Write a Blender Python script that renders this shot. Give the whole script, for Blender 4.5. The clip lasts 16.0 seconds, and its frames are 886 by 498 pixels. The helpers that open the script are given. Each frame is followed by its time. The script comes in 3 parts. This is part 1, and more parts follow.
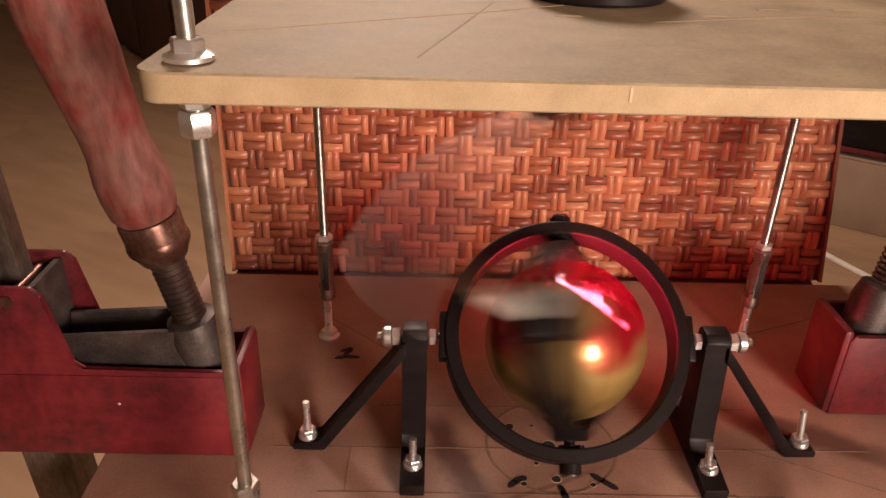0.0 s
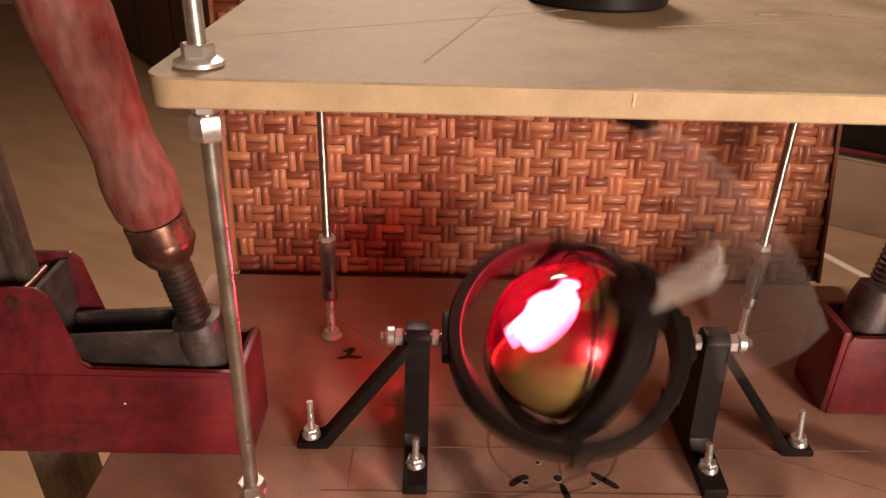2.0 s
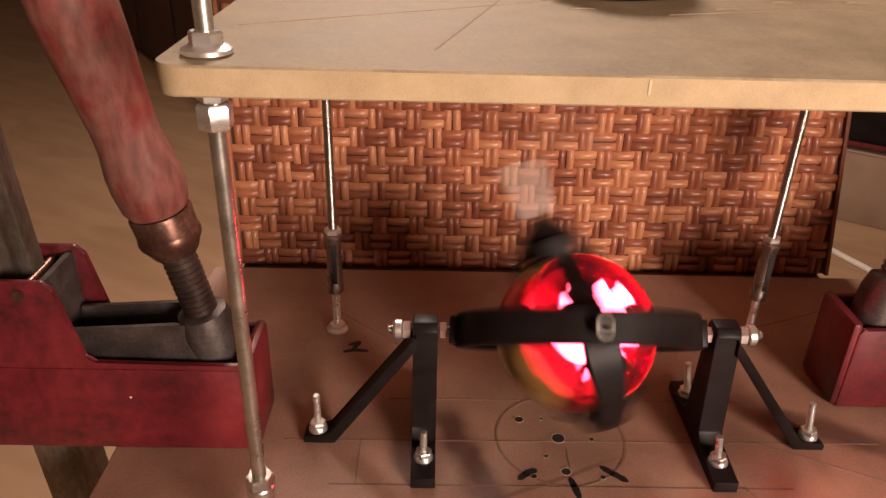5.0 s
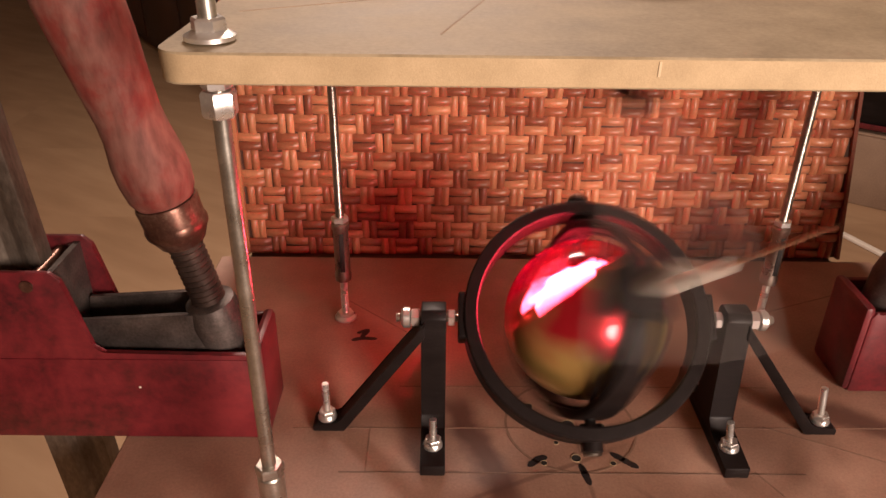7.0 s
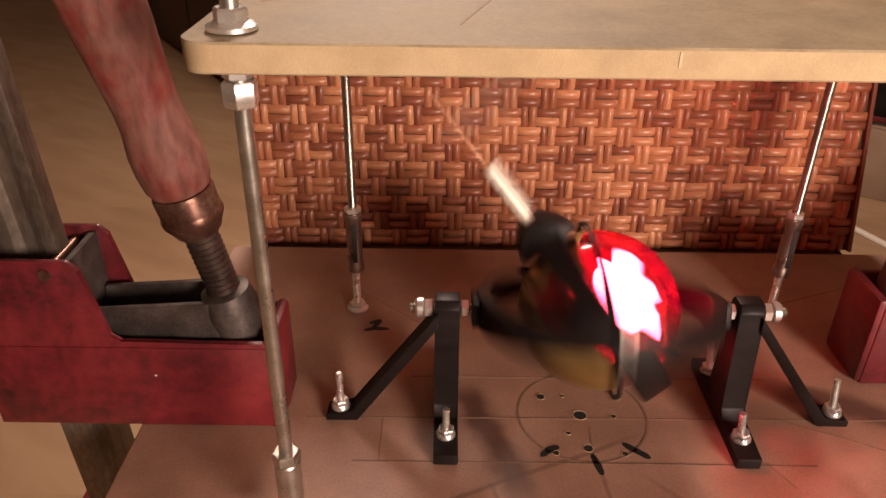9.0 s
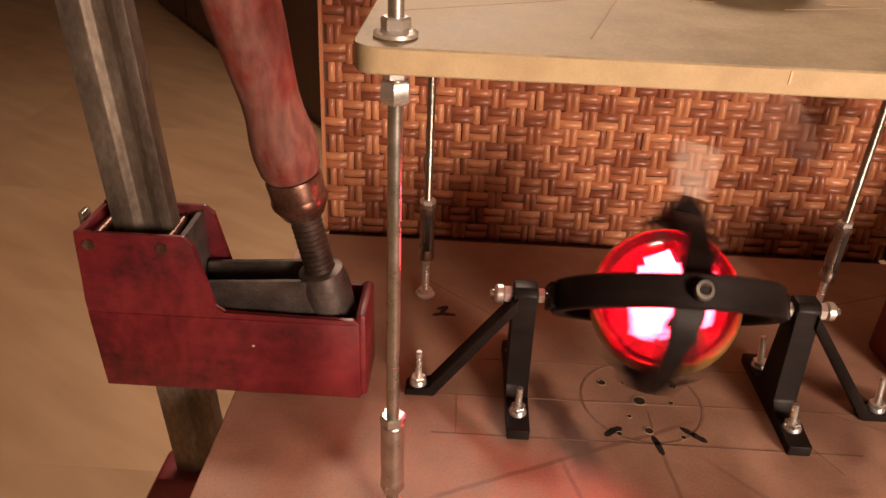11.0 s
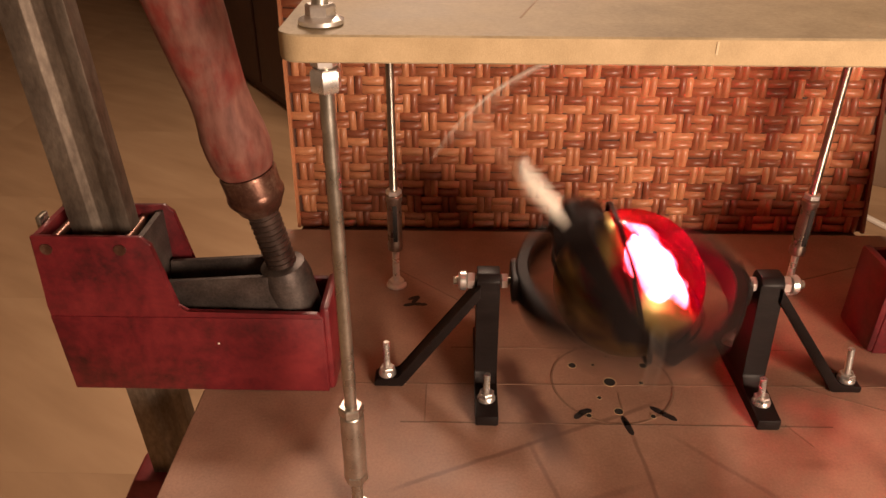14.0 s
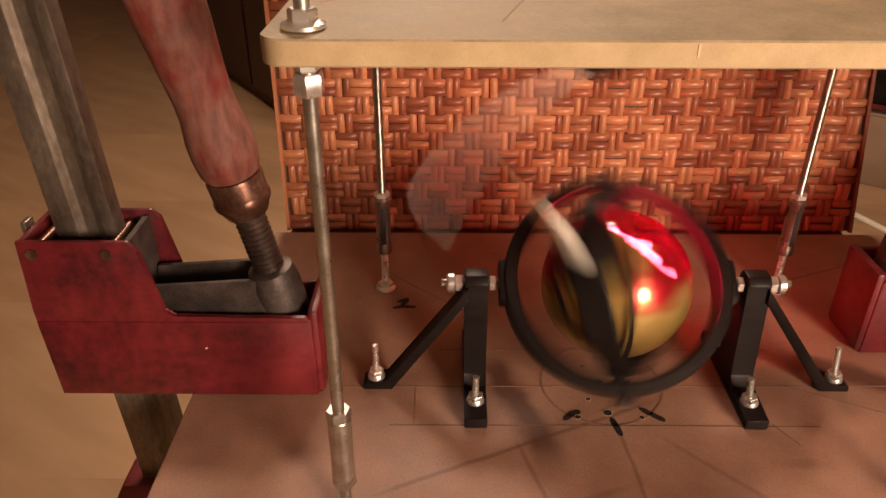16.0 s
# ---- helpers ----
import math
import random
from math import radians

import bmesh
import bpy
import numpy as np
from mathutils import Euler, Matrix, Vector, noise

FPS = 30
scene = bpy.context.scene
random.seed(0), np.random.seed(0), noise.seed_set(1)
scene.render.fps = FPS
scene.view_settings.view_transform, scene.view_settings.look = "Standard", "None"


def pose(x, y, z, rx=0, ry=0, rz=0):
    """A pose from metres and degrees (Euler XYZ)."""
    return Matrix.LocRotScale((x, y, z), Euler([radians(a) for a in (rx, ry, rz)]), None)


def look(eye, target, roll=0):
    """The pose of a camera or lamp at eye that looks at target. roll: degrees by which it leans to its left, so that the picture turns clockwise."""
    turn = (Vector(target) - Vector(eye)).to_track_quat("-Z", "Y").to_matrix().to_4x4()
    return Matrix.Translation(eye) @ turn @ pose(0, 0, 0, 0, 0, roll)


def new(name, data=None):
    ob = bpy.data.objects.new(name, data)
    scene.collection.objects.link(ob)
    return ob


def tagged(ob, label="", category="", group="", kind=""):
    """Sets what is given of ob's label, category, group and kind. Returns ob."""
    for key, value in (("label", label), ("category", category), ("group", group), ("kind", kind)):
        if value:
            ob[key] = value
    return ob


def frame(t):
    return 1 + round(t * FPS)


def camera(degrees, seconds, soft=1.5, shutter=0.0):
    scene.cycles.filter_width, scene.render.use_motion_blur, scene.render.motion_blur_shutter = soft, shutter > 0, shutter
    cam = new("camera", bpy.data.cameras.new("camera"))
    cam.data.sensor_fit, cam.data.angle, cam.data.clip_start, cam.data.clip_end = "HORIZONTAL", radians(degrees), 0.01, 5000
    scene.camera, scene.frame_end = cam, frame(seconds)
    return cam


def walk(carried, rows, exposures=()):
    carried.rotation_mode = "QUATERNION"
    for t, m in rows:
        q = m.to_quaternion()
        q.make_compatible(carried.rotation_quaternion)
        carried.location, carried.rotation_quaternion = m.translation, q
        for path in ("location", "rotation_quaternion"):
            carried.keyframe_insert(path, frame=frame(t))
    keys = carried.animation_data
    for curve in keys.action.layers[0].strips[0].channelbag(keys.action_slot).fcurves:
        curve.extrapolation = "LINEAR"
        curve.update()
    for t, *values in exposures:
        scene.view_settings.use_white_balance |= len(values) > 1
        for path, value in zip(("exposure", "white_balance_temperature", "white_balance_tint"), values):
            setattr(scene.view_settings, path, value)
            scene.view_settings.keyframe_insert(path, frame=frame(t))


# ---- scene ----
cam = camera(61.3, 16.0, 1.5, 0.6)
PATH = [
    (0, (-0.093, -0.395, 0.381), (-0.062, 1.38, -0.54), 1.6),
    (0.5, (-0.092, -0.399, 0.384), (-0.06, 1.376, -0.537), 1.6),
    (1, (-0.092, -0.398, 0.383), (-0.058, 1.377, -0.538), 1.6),
    (1.5, (-0.093, -0.398, 0.383), (-0.061, 1.377, -0.538), 1.6),
    (2, (-0.096, -0.399, 0.384), (-0.061, 1.376, -0.537), 1.7),
    (2.5, (-0.096, -0.399, 0.384), (-0.063, 1.376, -0.538), 1.7),
    (3, (-0.097, -0.399, 0.383), (-0.065, 1.378, -0.535), 1.6),
    (3.5, (-0.097, -0.397, 0.382), (-0.064, 1.379, -0.537), 1.6),
    (4, (-0.1, -0.396, 0.382), (-0.067, 1.376, -0.543), 1.6),
    (6.5, (-0.1, -0.394, 0.378), (-0.084, 1.364, -0.575), 1.0),
    (7, (-0.1, -0.393, 0.379), (-0.089, 1.359, -0.586), 0.7),
    (7.5, (-0.101, -0.393, 0.378), (-0.091, 1.355, -0.595), 0.7),
    (8, (-0.104, -0.393, 0.376), (-0.097, 1.352, -0.601), 0.6),
    (8.2, (-0.104, -0.393, 0.376), (-0.101, 1.349, -0.606), 0.6),
    (10.3, (-0.127, -0.429, 0.394), (-0.141, 1.311, -0.592), 0.9),
    (10.5, (-0.141, -0.439, 0.396), (-0.163, 1.3, -0.591), 1.4),
    (11, (-0.157, -0.437, 0.392), (-0.188, 1.304, -0.593), 2.6),
    (11.5, (-0.146, -0.44, 0.388), (-0.187, 1.299, -0.599), 2.4),
    (12, (-0.138, -0.437, 0.391), (-0.183, 1.299, -0.602), 1.4),
    (12.5, (-0.138, -0.436, 0.391), (-0.178, 1.296, -0.609), 0.9),
    (13, (-0.134, -0.437, 0.391), (-0.161, 1.292, -0.614), 0.6),
    (13.5, (-0.13, -0.438, 0.391), (-0.16, 1.292, -0.612), 0.2),
    (14, (-0.129, -0.436, 0.389), (-0.157, 1.295, -0.613), 0.2),
    (14.5, (-0.128, -0.435, 0.391), (-0.144, 1.296, -0.612), 0.3),
    (15, (-0.126, -0.432, 0.39), (-0.14, 1.299, -0.612), 0.3),
    (15.5, (-0.125, -0.433, 0.391), (-0.133, 1.298, -0.611), 0.2),
    (16, (-0.125, -0.435, 0.39), (-0.135, 1.297, -0.61), 0.1),
]
walk(cam, [(t, look(eye, target, roll)) for t, eye, target, roll in PATH],
     exposures=[(0.0, -0.03, 5980, 14), (8.2, 0.06, 5980, 14), (10.3, 0.06, 6400, 14), (16.0, -0.05, 6880, 14)])

# ---- world, lamps, exposure ----
world = bpy.data.worlds.new("room_air")
scene.world = world
world.use_nodes = True
world.node_tree.nodes["Background"].inputs[0].default_value = (1.0, 0.74, 0.52, 1)
world.node_tree.nodes["Background"].inputs[1].default_value = 0.05


def lamp(name, kind, m, energy, colour, size):
    data = bpy.data.lights.new(name, kind)
    data.energy, data.color = energy, colour
    if kind == "AREA":
        data.shape, data.size = "DISK", size
    else:
        data.shadow_soft_size = size
    ob = new(name, data)
    ob.matrix_world = m
    return ob


WARM = (1.0, 0.745, 0.56)
lamp("ceiling_lamp", "AREA", look((-0.2, 1.7, 1.80), (-0.3, 1.0, -0.7)), 64.0, WARM, 0.6)
lamp("work_lamp", "AREA", look((0.72, -1.32, 0.46), (0.02, 0.12, 0.15)), 42.0, WARM, 0.50)


# ---- materials ----
def nodes_of(name):
    m = bpy.data.materials.new(name)
    m.use_nodes = True
    nt = m.node_tree
    return m, nt, nt.nodes["Principled BSDF"]


def link(nt, a, b):
    nt.links.new(a, b)


def coords(nt, scale=(1, 1, 1)):
    tc = nt.nodes.new("ShaderNodeTexCoord")
    mp = nt.nodes.new("ShaderNodeMapping")
    mp.inputs["Scale"].default_value = scale
    link(nt, tc.outputs["Object"], mp.inputs["Vector"])
    return mp.outputs["Vector"]


def noise_tex(nt, vec, scale, detail=4.0, rough=0.55):
    n = nt.nodes.new("ShaderNodeTexNoise")
    n.inputs["Scale"].default_value = scale
    n.inputs["Detail"].default_value = detail
    n.inputs["Roughness"].default_value = rough
    link(nt, vec, n.inputs["Vector"])
    return n.outputs["Fac"]


def ramp(nt, fac, stops):
    r = nt.nodes.new("ShaderNodeValToRGB")
    els = r.color_ramp.elements
    els[0].position, els[0].color = stops[0][0], (*stops[0][1], 1)
    els[1].position, els[1].color = stops[-1][0], (*stops[-1][1], 1)
    for p, c in stops[1:-1]:
        e = els.new(p)
        e.color = (*c, 1)
    link(nt, fac, r.inputs["Fac"])
    return r.outputs["Color"]


def mix(nt, fac, a, b, mode="MIX"):
    n = nt.nodes.new("ShaderNodeMix")
    n.data_type, n.blend_type = "RGBA", mode
    for sock, v in ((n.inputs[0], fac), (n.inputs[6], a), (n.inputs[7], b)):
        if isinstance(v, (int, float)):
            sock.default_value = v
        elif isinstance(v, tuple):
            sock.default_value = (*v, 1)
        else:
            link(nt, v, sock)
    return n.outputs[2]


def maths(nt, op, a, b):
    n = nt.nodes.new("ShaderNodeMath")
    n.operation = op
    for sock, v in ((n.inputs[0], a), (n.inputs[1], b)):
        if isinstance(v, (int, float)):
            sock.default_value = v
        else:
            link(nt, v, sock)
    return n.outputs[0]


def bump(nt, bsdf, height, strength, dist):
    b = nt.nodes.new("ShaderNodeBump")
    b.inputs["Strength"].default_value = strength
    b.inputs["Distance"].default_value = dist
    link(nt, height, b.inputs["Height"])
    link(nt, b.outputs["Normal"], bsdf.inputs["Normal"])


def surface(name, dark, mid, light, scale, fine, rough=0.6, metal=0.0, stretch=(1, 1, 1), bump_mm=0.2, rough_var=0.15):
    """A mottled surface with two scales of variation."""
    m, nt, b = nodes_of(name)
    v = coords(nt, stretch)
    big = noise_tex(nt, v, scale, 5)
    small = noise_tex(nt, v, fine, 3, 0.7)
    both = maths(nt, "ADD", maths(nt, "MULTIPLY", big, 0.65), maths(nt, "MULTIPLY", small, 0.35))
    link(nt, ramp(nt, both, [(0.34, dark), (0.5, mid), (0.66, light)]), b.inputs["Base Color"])
    link(nt, maths(nt, "ADD", maths(nt, "MULTIPLY", big, rough_var * 2), rough - rough_var), b.inputs["Roughness"])
    b.inputs["Metallic"].default_value = metal
    bump(nt, b, small, 0.5, bump_mm / 1000)
    return m


MDF = surface("mdf_face", (0.275, 0.213, 0.127), (0.372, 0.292, 0.180), (0.46, 0.368, 0.238), 30, 420, 0.62, bump_mm=0.10)
MDF_EDGE = surface("mdf_cut_edge", (0.37, 0.27, 0.150), (0.45, 0.335, 0.192), (0.53, 0.40, 0.240), 45, 1400, 0.8, bump_mm=0.25)
NICK = surface("fresh_mdf_nick", (0.50, 0.39, 0.24), (0.56, 0.44, 0.28), (0.62, 0.49, 0.32), 60, 900, 0.8)
PLASTIC = surface("black_printed_plastic", (0.007, 0.0048, 0.0046), (0.0105, 0.0074, 0.0070), (0.017, 0.0125, 0.0118), 40, 900, 0.42, stretch=(0.2, 0.2, 1), bump_mm=0.12)
PLASTIC.node_tree.nodes["Principled BSDF"].inputs["Specular IOR Level"].default_value = 0.14
ZINC = surface("zinc_plated_steel", (0.44, 0.42, 0.36), (0.55, 0.525, 0.465), (0.72, 0.69, 0.62), 60, 700, 0.30, 0.95, bump_mm=0.03)
BRIGHT = surface("polished_rod_steel", (0.70, 0.68, 0.65), (0.80, 0.78, 0.75), (0.90, 0.88, 0.85), 50, 600, 0.30, 0.9, bump_mm=0.02)
OLD_STEEL = surface("worn_bar_steel", (0.10, 0.078, 0.062), (0.19, 0.155, 0.125), (0.33, 0.28, 0.22), 22, 240, 0.5, 0.75, stretch=(1, 1, 0.4), bump_mm=0.1)
CAST = surface("dull_cast_steel", (0.045, 0.036, 0.034), (0.09, 0.074, 0.067), (0.16, 0.132, 0.12), 40, 500, 0.5, 0.7, bump_mm=0.2)
SPINDLE = surface("oily_screw_steel", (0.035, 0.024, 0.02), (0.07, 0.048, 0.04), (0.12, 0.085, 0.07), 50, 500, 0.4, 0.7)
DULL_ZINC = surface("dull_zinc_steel", (0.22, 0.205, 0.18), (0.31, 0.29, 0.255), (0.42, 0.39, 0.35), 60, 700, 0.34, 1.0, bump_mm=0.03)
SLEEVE = surface("browned_sleeve_steel", (0.22, 0.17, 0.145), (0.33, 0.26, 0.22), (0.45, 0.36, 0.31), 50, 500, 0.28, 0.95, bump_mm=0.03)
RUSTY = surface("browned_ferrule_steel", (0.07, 0.030, 0.022), (0.14, 0.068, 0.048), (0.27, 0.18, 0.13), 40, 300, 0.34, 0.7, bump_mm=0.2)
RED = surface("worn_red_enamel", (0.026, 0.005, 0.006), (0.115, 0.010, 0.014), (0.180, 0.019, 0.022), 13, 110, 0.40, bump_mm=0.12)
# near-black colour that paints in the shade inside the clamp's channel
CAVITY = surface("black_cavity_shade", (0.008, 0.006, 0.006), (0.016, 0.012, 0.011), (0.035, 0.024, 0.02), 60, 400, 0.5, bump_mm=0.3)
INK = surface("black_marker_ink", (0.006, 0.005, 0.006), (0.012, 0.010, 0.011), (0.02, 0.018, 0.018), 300, 900, 0.6)
FAINT = surface("faint_pencil_line", (0.28, 0.19, 0.115), (0.32, 0.22, 0.135), (0.36, 0.25, 0.155), 300, 900, 0.7)
FADED = surface("rubbed_pencil_line", (0.17, 0.095, 0.063), (0.21, 0.122, 0.082), (0.25, 0.15, 0.10), 300, 900, 0.7)
PENCIL = surface("pencil_line", (0.11, 0.062, 0.042), (0.15, 0.088, 0.060), (0.19, 0.112, 0.076), 300, 900, 0.7)
# near-black that stands in for shade in holes, bores and slots; also the subfloor
DARK = surface("dark_void_shade", (0.008, 0.006, 0.005), (0.012, 0.009, 0.008), (0.018, 0.014, 0.012), 60, 400, 0.9)
CARTON = surface("brown_carton", (0.22, 0.145, 0.10), (0.28, 0.19, 0.13), (0.33, 0.23, 0.16), 6, 200, 0.75)
DARK_WOOD = surface("dark_brown_cabinet_wood", (0.045, 0.020, 0.014), (0.075, 0.034, 0.022), (0.10, 0.05, 0.032), 5, 90, 0.55, stretch=(1, 1, 0.3))
WHITE = surface("off_white_plastic", (0.62, 0.56, 0.48), (0.70, 0.64, 0.56), (0.76, 0.70, 0.62), 30, 500, 0.5)
PLASTER = surface("warm_wall_plaster", (0.50, 0.42, 0.33), (0.56, 0.47, 0.37), (0.60, 0.51, 0.41), 3, 90, 0.85, bump_mm=0.5)


def smooth(nt, v, lo, hi):
    n = nt.nodes.new("ShaderNodeMapRange")
    n.interpolation_type = "SMOOTHSTEP"
    n.inputs["From Min"].default_value, n.inputs["From Max"].default_value = lo, hi
    link(nt, v, n.inputs["Value"])
    return n.outputs["Result"]


def base_material():
    """Fibreboard with soft dark streaks and handling marks."""
    m = surface("mdf_base_face", (0.215, 0.117, 0.080), (0.295, 0.167, 0.115), (0.385, 0.225, 0.158), 18, 500, 0.55, bump_mm=0.08)
    nt = m.node_tree
    b = nt.nodes["Principled BSDF"]
    colour = b.inputs["Base Color"].links[0].from_socket
    sep = nt.nodes.new("ShaderNodeSeparateXYZ")
    link(nt, coords(nt), sep.inputs[0])
    wob = noise_tex(nt, coords(nt), 22, 3)
    for x0, y0, x1, y1, w, amount in ((-0.090, 0.062, -0.050, -0.058, 0.015, 0.92), (0.150, 0.062, 0.250, 0.020, 0.015, 0.8), (-0.02, -0.13, 0.09, -0.06, 0.03, 0.25), (-0.16, 0.20, 0.05, 0.19, 0.05, 0.2), (0.24, 0.16, 0.30, 0.03, 0.03, 0.3),
                                         (-0.17, -0.086, 0.03, 0.005, 0.0022, 0.5), (-0.075, -0.035, -0.045, -0.13, 0.0022, 0.4), (0.002, -0.02, 0.012, -0.14, 0.0018, 0.45), (-0.13, -0.13, 0.00, -0.078, 0.003, 0.35), (0.03, -0.03, 0.10, -0.10, 0.0025, 0.3), (0.115, -0.055, 0.127, -0.056, 0.005, 0.7)):
        ln = math.hypot(x1 - x0, y1 - y0)
        ux, uy = (x1 - x0) / ln, (y1 - y0) / ln
        along = maths(nt, "ADD", maths(nt, "MULTIPLY", sep.outputs["X"], ux), maths(nt, "MULTIPLY", sep.outputs["Y"], uy))
        along = maths(nt, "SUBTRACT", along, x0 * ux + y0 * uy)
        cross = maths(nt, "ADD", maths(nt, "MULTIPLY", sep.outputs["X"], -uy), maths(nt, "MULTIPLY", sep.outputs["Y"], ux))
        cross = maths(nt, "SUBTRACT", cross, -x0 * uy + y0 * ux)
        cross = maths(nt, "ADD", cross, maths(nt, "MULTIPLY", maths(nt, "SUBTRACT", wob, 0.5), min(0.03, 2.2 * w)))
        side = maths(nt, "SUBTRACT", 1.0, smooth(nt, maths(nt, "ABSOLUTE", cross, 0.0), w * 0.25, w * 1.3))
        ends = maths(nt, "MULTIPLY", smooth(nt, along, -0.01, 0.02), maths(nt, "SUBTRACT", 1.0, smooth(nt, along, ln - 0.03, ln + 0.02)))
        fac = maths(nt, "MULTIPLY", maths(nt, "MULTIPLY", side, ends), amount)
        colour = mix(nt, fac, colour, (0.075, 0.030, 0.020))
    link(nt, colour, b.inputs["Base Color"])
    return m


def grip_material():
    """Turned wood with remains of red paint."""
    m, nt, b = nodes_of("worn_red_wooden_grip")
    v = coords(nt, (1, 1, 0.8))
    wear = noise_tex(nt, v, 26, 6, 0.62)
    grain = noise_tex(nt, coords(nt, (1, 1, 0.3)), 160, 3)
    wood = ramp(nt, grain, [(0.30, (0.135, 0.055, 0.044)), (0.70, (0.25, 0.115, 0.090))])
    paint = ramp(nt, grain, [(0.3, (0.15, 0.026, 0.021)), (0.7, (0.225, 0.048, 0.037))])
    spots = smooth(nt, noise_tex(nt, coords(nt, (1, 1, 0.7)), 30, 4, 0.6), 0.58, 0.74)
    link(nt, mix(nt, spots, mix(nt, smooth(nt, wear, 0.47, 0.64), wood, paint), (0.38, 0.016, 0.018)), b.inputs["Base Color"])
    b.inputs["Roughness"].default_value = 0.6
    b.inputs["Specular IOR Level"].default_value = 0.25
    bump(nt, b, wear, 0.5, 0.0009)
    return m


def rattan_material():
    m, nt, b = nodes_of("varnished_rattan")
    v = coords(nt)
    info = nt.nodes.new("ShaderNodeObjectInfo")
    geo = nt.nodes.new("ShaderNodeNewGeometry")
    rnd = maths(nt, "FRACT", maths(nt, "ADD", info.outputs["Random"], geo.outputs["Random Per Island"]), 0.0)
    fibre = noise_tex(nt, v, 420, 3, 0.6)
    tone = maths(nt, "ADD", maths(nt, "MULTIPLY", rnd, 0.65), maths(nt, "MULTIPLY", fibre, 0.35))
    link(nt, ramp(nt, tone, [(0.14, (0.19, 0.055, 0.030)), (0.48, (0.345, 0.122, 0.058)), (0.84, (0.56, 0.25, 0.122))]), b.inputs["Base Color"])
    b.inputs["Roughness"].default_value = 0.40
    b.inputs["Coat Weight"].default_value = 0.22
    b.inputs["Coat Roughness"].default_value = 0.25
    bump(nt, b, fibre, 0.5, 0.0003)
    return m


def floor_material():
    m, nt, b = nodes_of("oiled_floor_wood")
    turn = coords(nt, (1, 1, 1))
    turn.node.inputs["Rotation"].default_value = (0, 0, radians(32))
    stretched = nt.nodes.new("ShaderNodeMapping")
    stretched.inputs["Scale"].default_value = (0.8, 4.0, 1)
    link(nt, turn, stretched.inputs["Vector"])
    grain = noise_tex(nt, stretched.outputs["Vector"], 2.2, 6, 0.55)
    blot = noise_tex(nt, turn, 1.3, 4)
    c = ramp(nt, maths(nt, "ADD", maths(nt, "MULTIPLY", grain, 0.6), maths(nt, "MULTIPLY", blot, 0.4)),
             [(0.34, (0.27, 0.165, 0.090)), (0.5, (0.34, 0.215, 0.122)), (0.66, (0.40, 0.265, 0.155))])
    link(nt, c, b.inputs["Base Color"])
    b.inputs["Roughness"].default_value = 0.5
    bump(nt, b, grain, 0.2, 0.0006)
    return m


def gold_material():
    m, nt, b = nodes_of("gold_lacquer")
    v = coords(nt)
    patch = noise_tex(nt, v, 18, 3, 0.5)
    gold = ramp(nt, patch, [(0.36, (0.36, 0.20, 0.055)), (0.52, (0.52, 0.36, 0.11)), (0.66, (0.66, 0.52, 0.20))])
    zone = noise_tex(nt, coords(nt, (1, 1, 0.6)), 17, 2, 0.4)
    link(nt, mix(nt, smooth(nt, zone, 0.555, 0.60), gold, (0.46, 0.010, 0.020)), b.inputs["Base Color"])
    b.inputs["Metallic"].default_value = 0.65
    b.inputs["Roughness"].default_value = 0.30
    b.inputs["Coat Weight"].default_value = 0.6
    b.inputs["Coat Roughness"].default_value = 0.08
    bump(nt, b, noise_tex(nt, v, 60, 3, 0.6), 0.6, 0.0022)
    return m


def lens_material():
    """Clear red plastic: tinted see-through, faintly cloudy, glossy skin."""
    m, nt, b = nodes_of("clear_red_plastic")
    clear = nt.nodes.new("ShaderNodeBsdfTransparent")
    cloud = nt.nodes.new("ShaderNodeBsdfTranslucent")
    gloss = nt.nodes.new("ShaderNodeBsdfGlossy")
    clear.inputs["Color"].default_value = (0.86, 0.034, 0.062, 1)
    cloud.inputs["Color"].default_value = (0.26, 0.0008, 0.007, 1)
    gloss.inputs["Color"].default_value = (1, 1, 1, 1)
    gloss.inputs["Roughness"].default_value = 0.12
    streak = noise_tex(nt, coords(nt, (1, 1, 0.4)), 55, 3, 0.6)
    one, two = nt.nodes.new("ShaderNodeMixShader"), nt.nodes.new("ShaderNodeMixShader")
    link(nt, ramp(nt, streak, [(0.40, (0.02, 0.02, 0.02)), (0.62, (0.07, 0.07, 0.07))]), one.inputs[0])
    link(nt, clear.outputs[0], one.inputs[1])
    link(nt, cloud.outputs[0], one.inputs[2])
    two.inputs[0].default_value = 0.07
    link(nt, one.outputs[0], two.inputs[1])
    link(nt, gloss.outputs[0], two.inputs[2])
    link(nt, two.outputs[0], nt.nodes["Material Output"].inputs["Surface"])
    return m


def glow_material():
    m, nt, b = nodes_of("lit_lamp_face")
    b.inputs["Base Color"].default_value = (0.8, 0.7, 0.65, 1)
    b.inputs["Emission Color"].default_value = (1.0, 0.84, 0.84, 1)
    b.inputs["Emission Strength"].default_value = 92.0
    return m


GOLD = gold_material()
CRIMSON = surface("crimson_plastic", (0.016, 0.0006, 0.0016), (0.030, 0.001, 0.003), (0.055, 0.002, 0.005), 60, 400, 0.8)
CRIMSON.node_tree.nodes["Principled BSDF"].inputs["Specular IOR Level"].default_value = 0.04
ROD = surface("bright_drawn_rod", (0.74, 0.71, 0.60), (0.84, 0.81, 0.70), (0.90, 0.87, 0.77), 50, 700, 0.42, 0.2, bump_mm=0.03)
COPPER = surface("dull_copper_pin", (0.40, 0.20, 0.11), (0.52, 0.28, 0.16), (0.62, 0.36, 0.22), 60, 700, 0.4, 0.6, bump_mm=0.02)
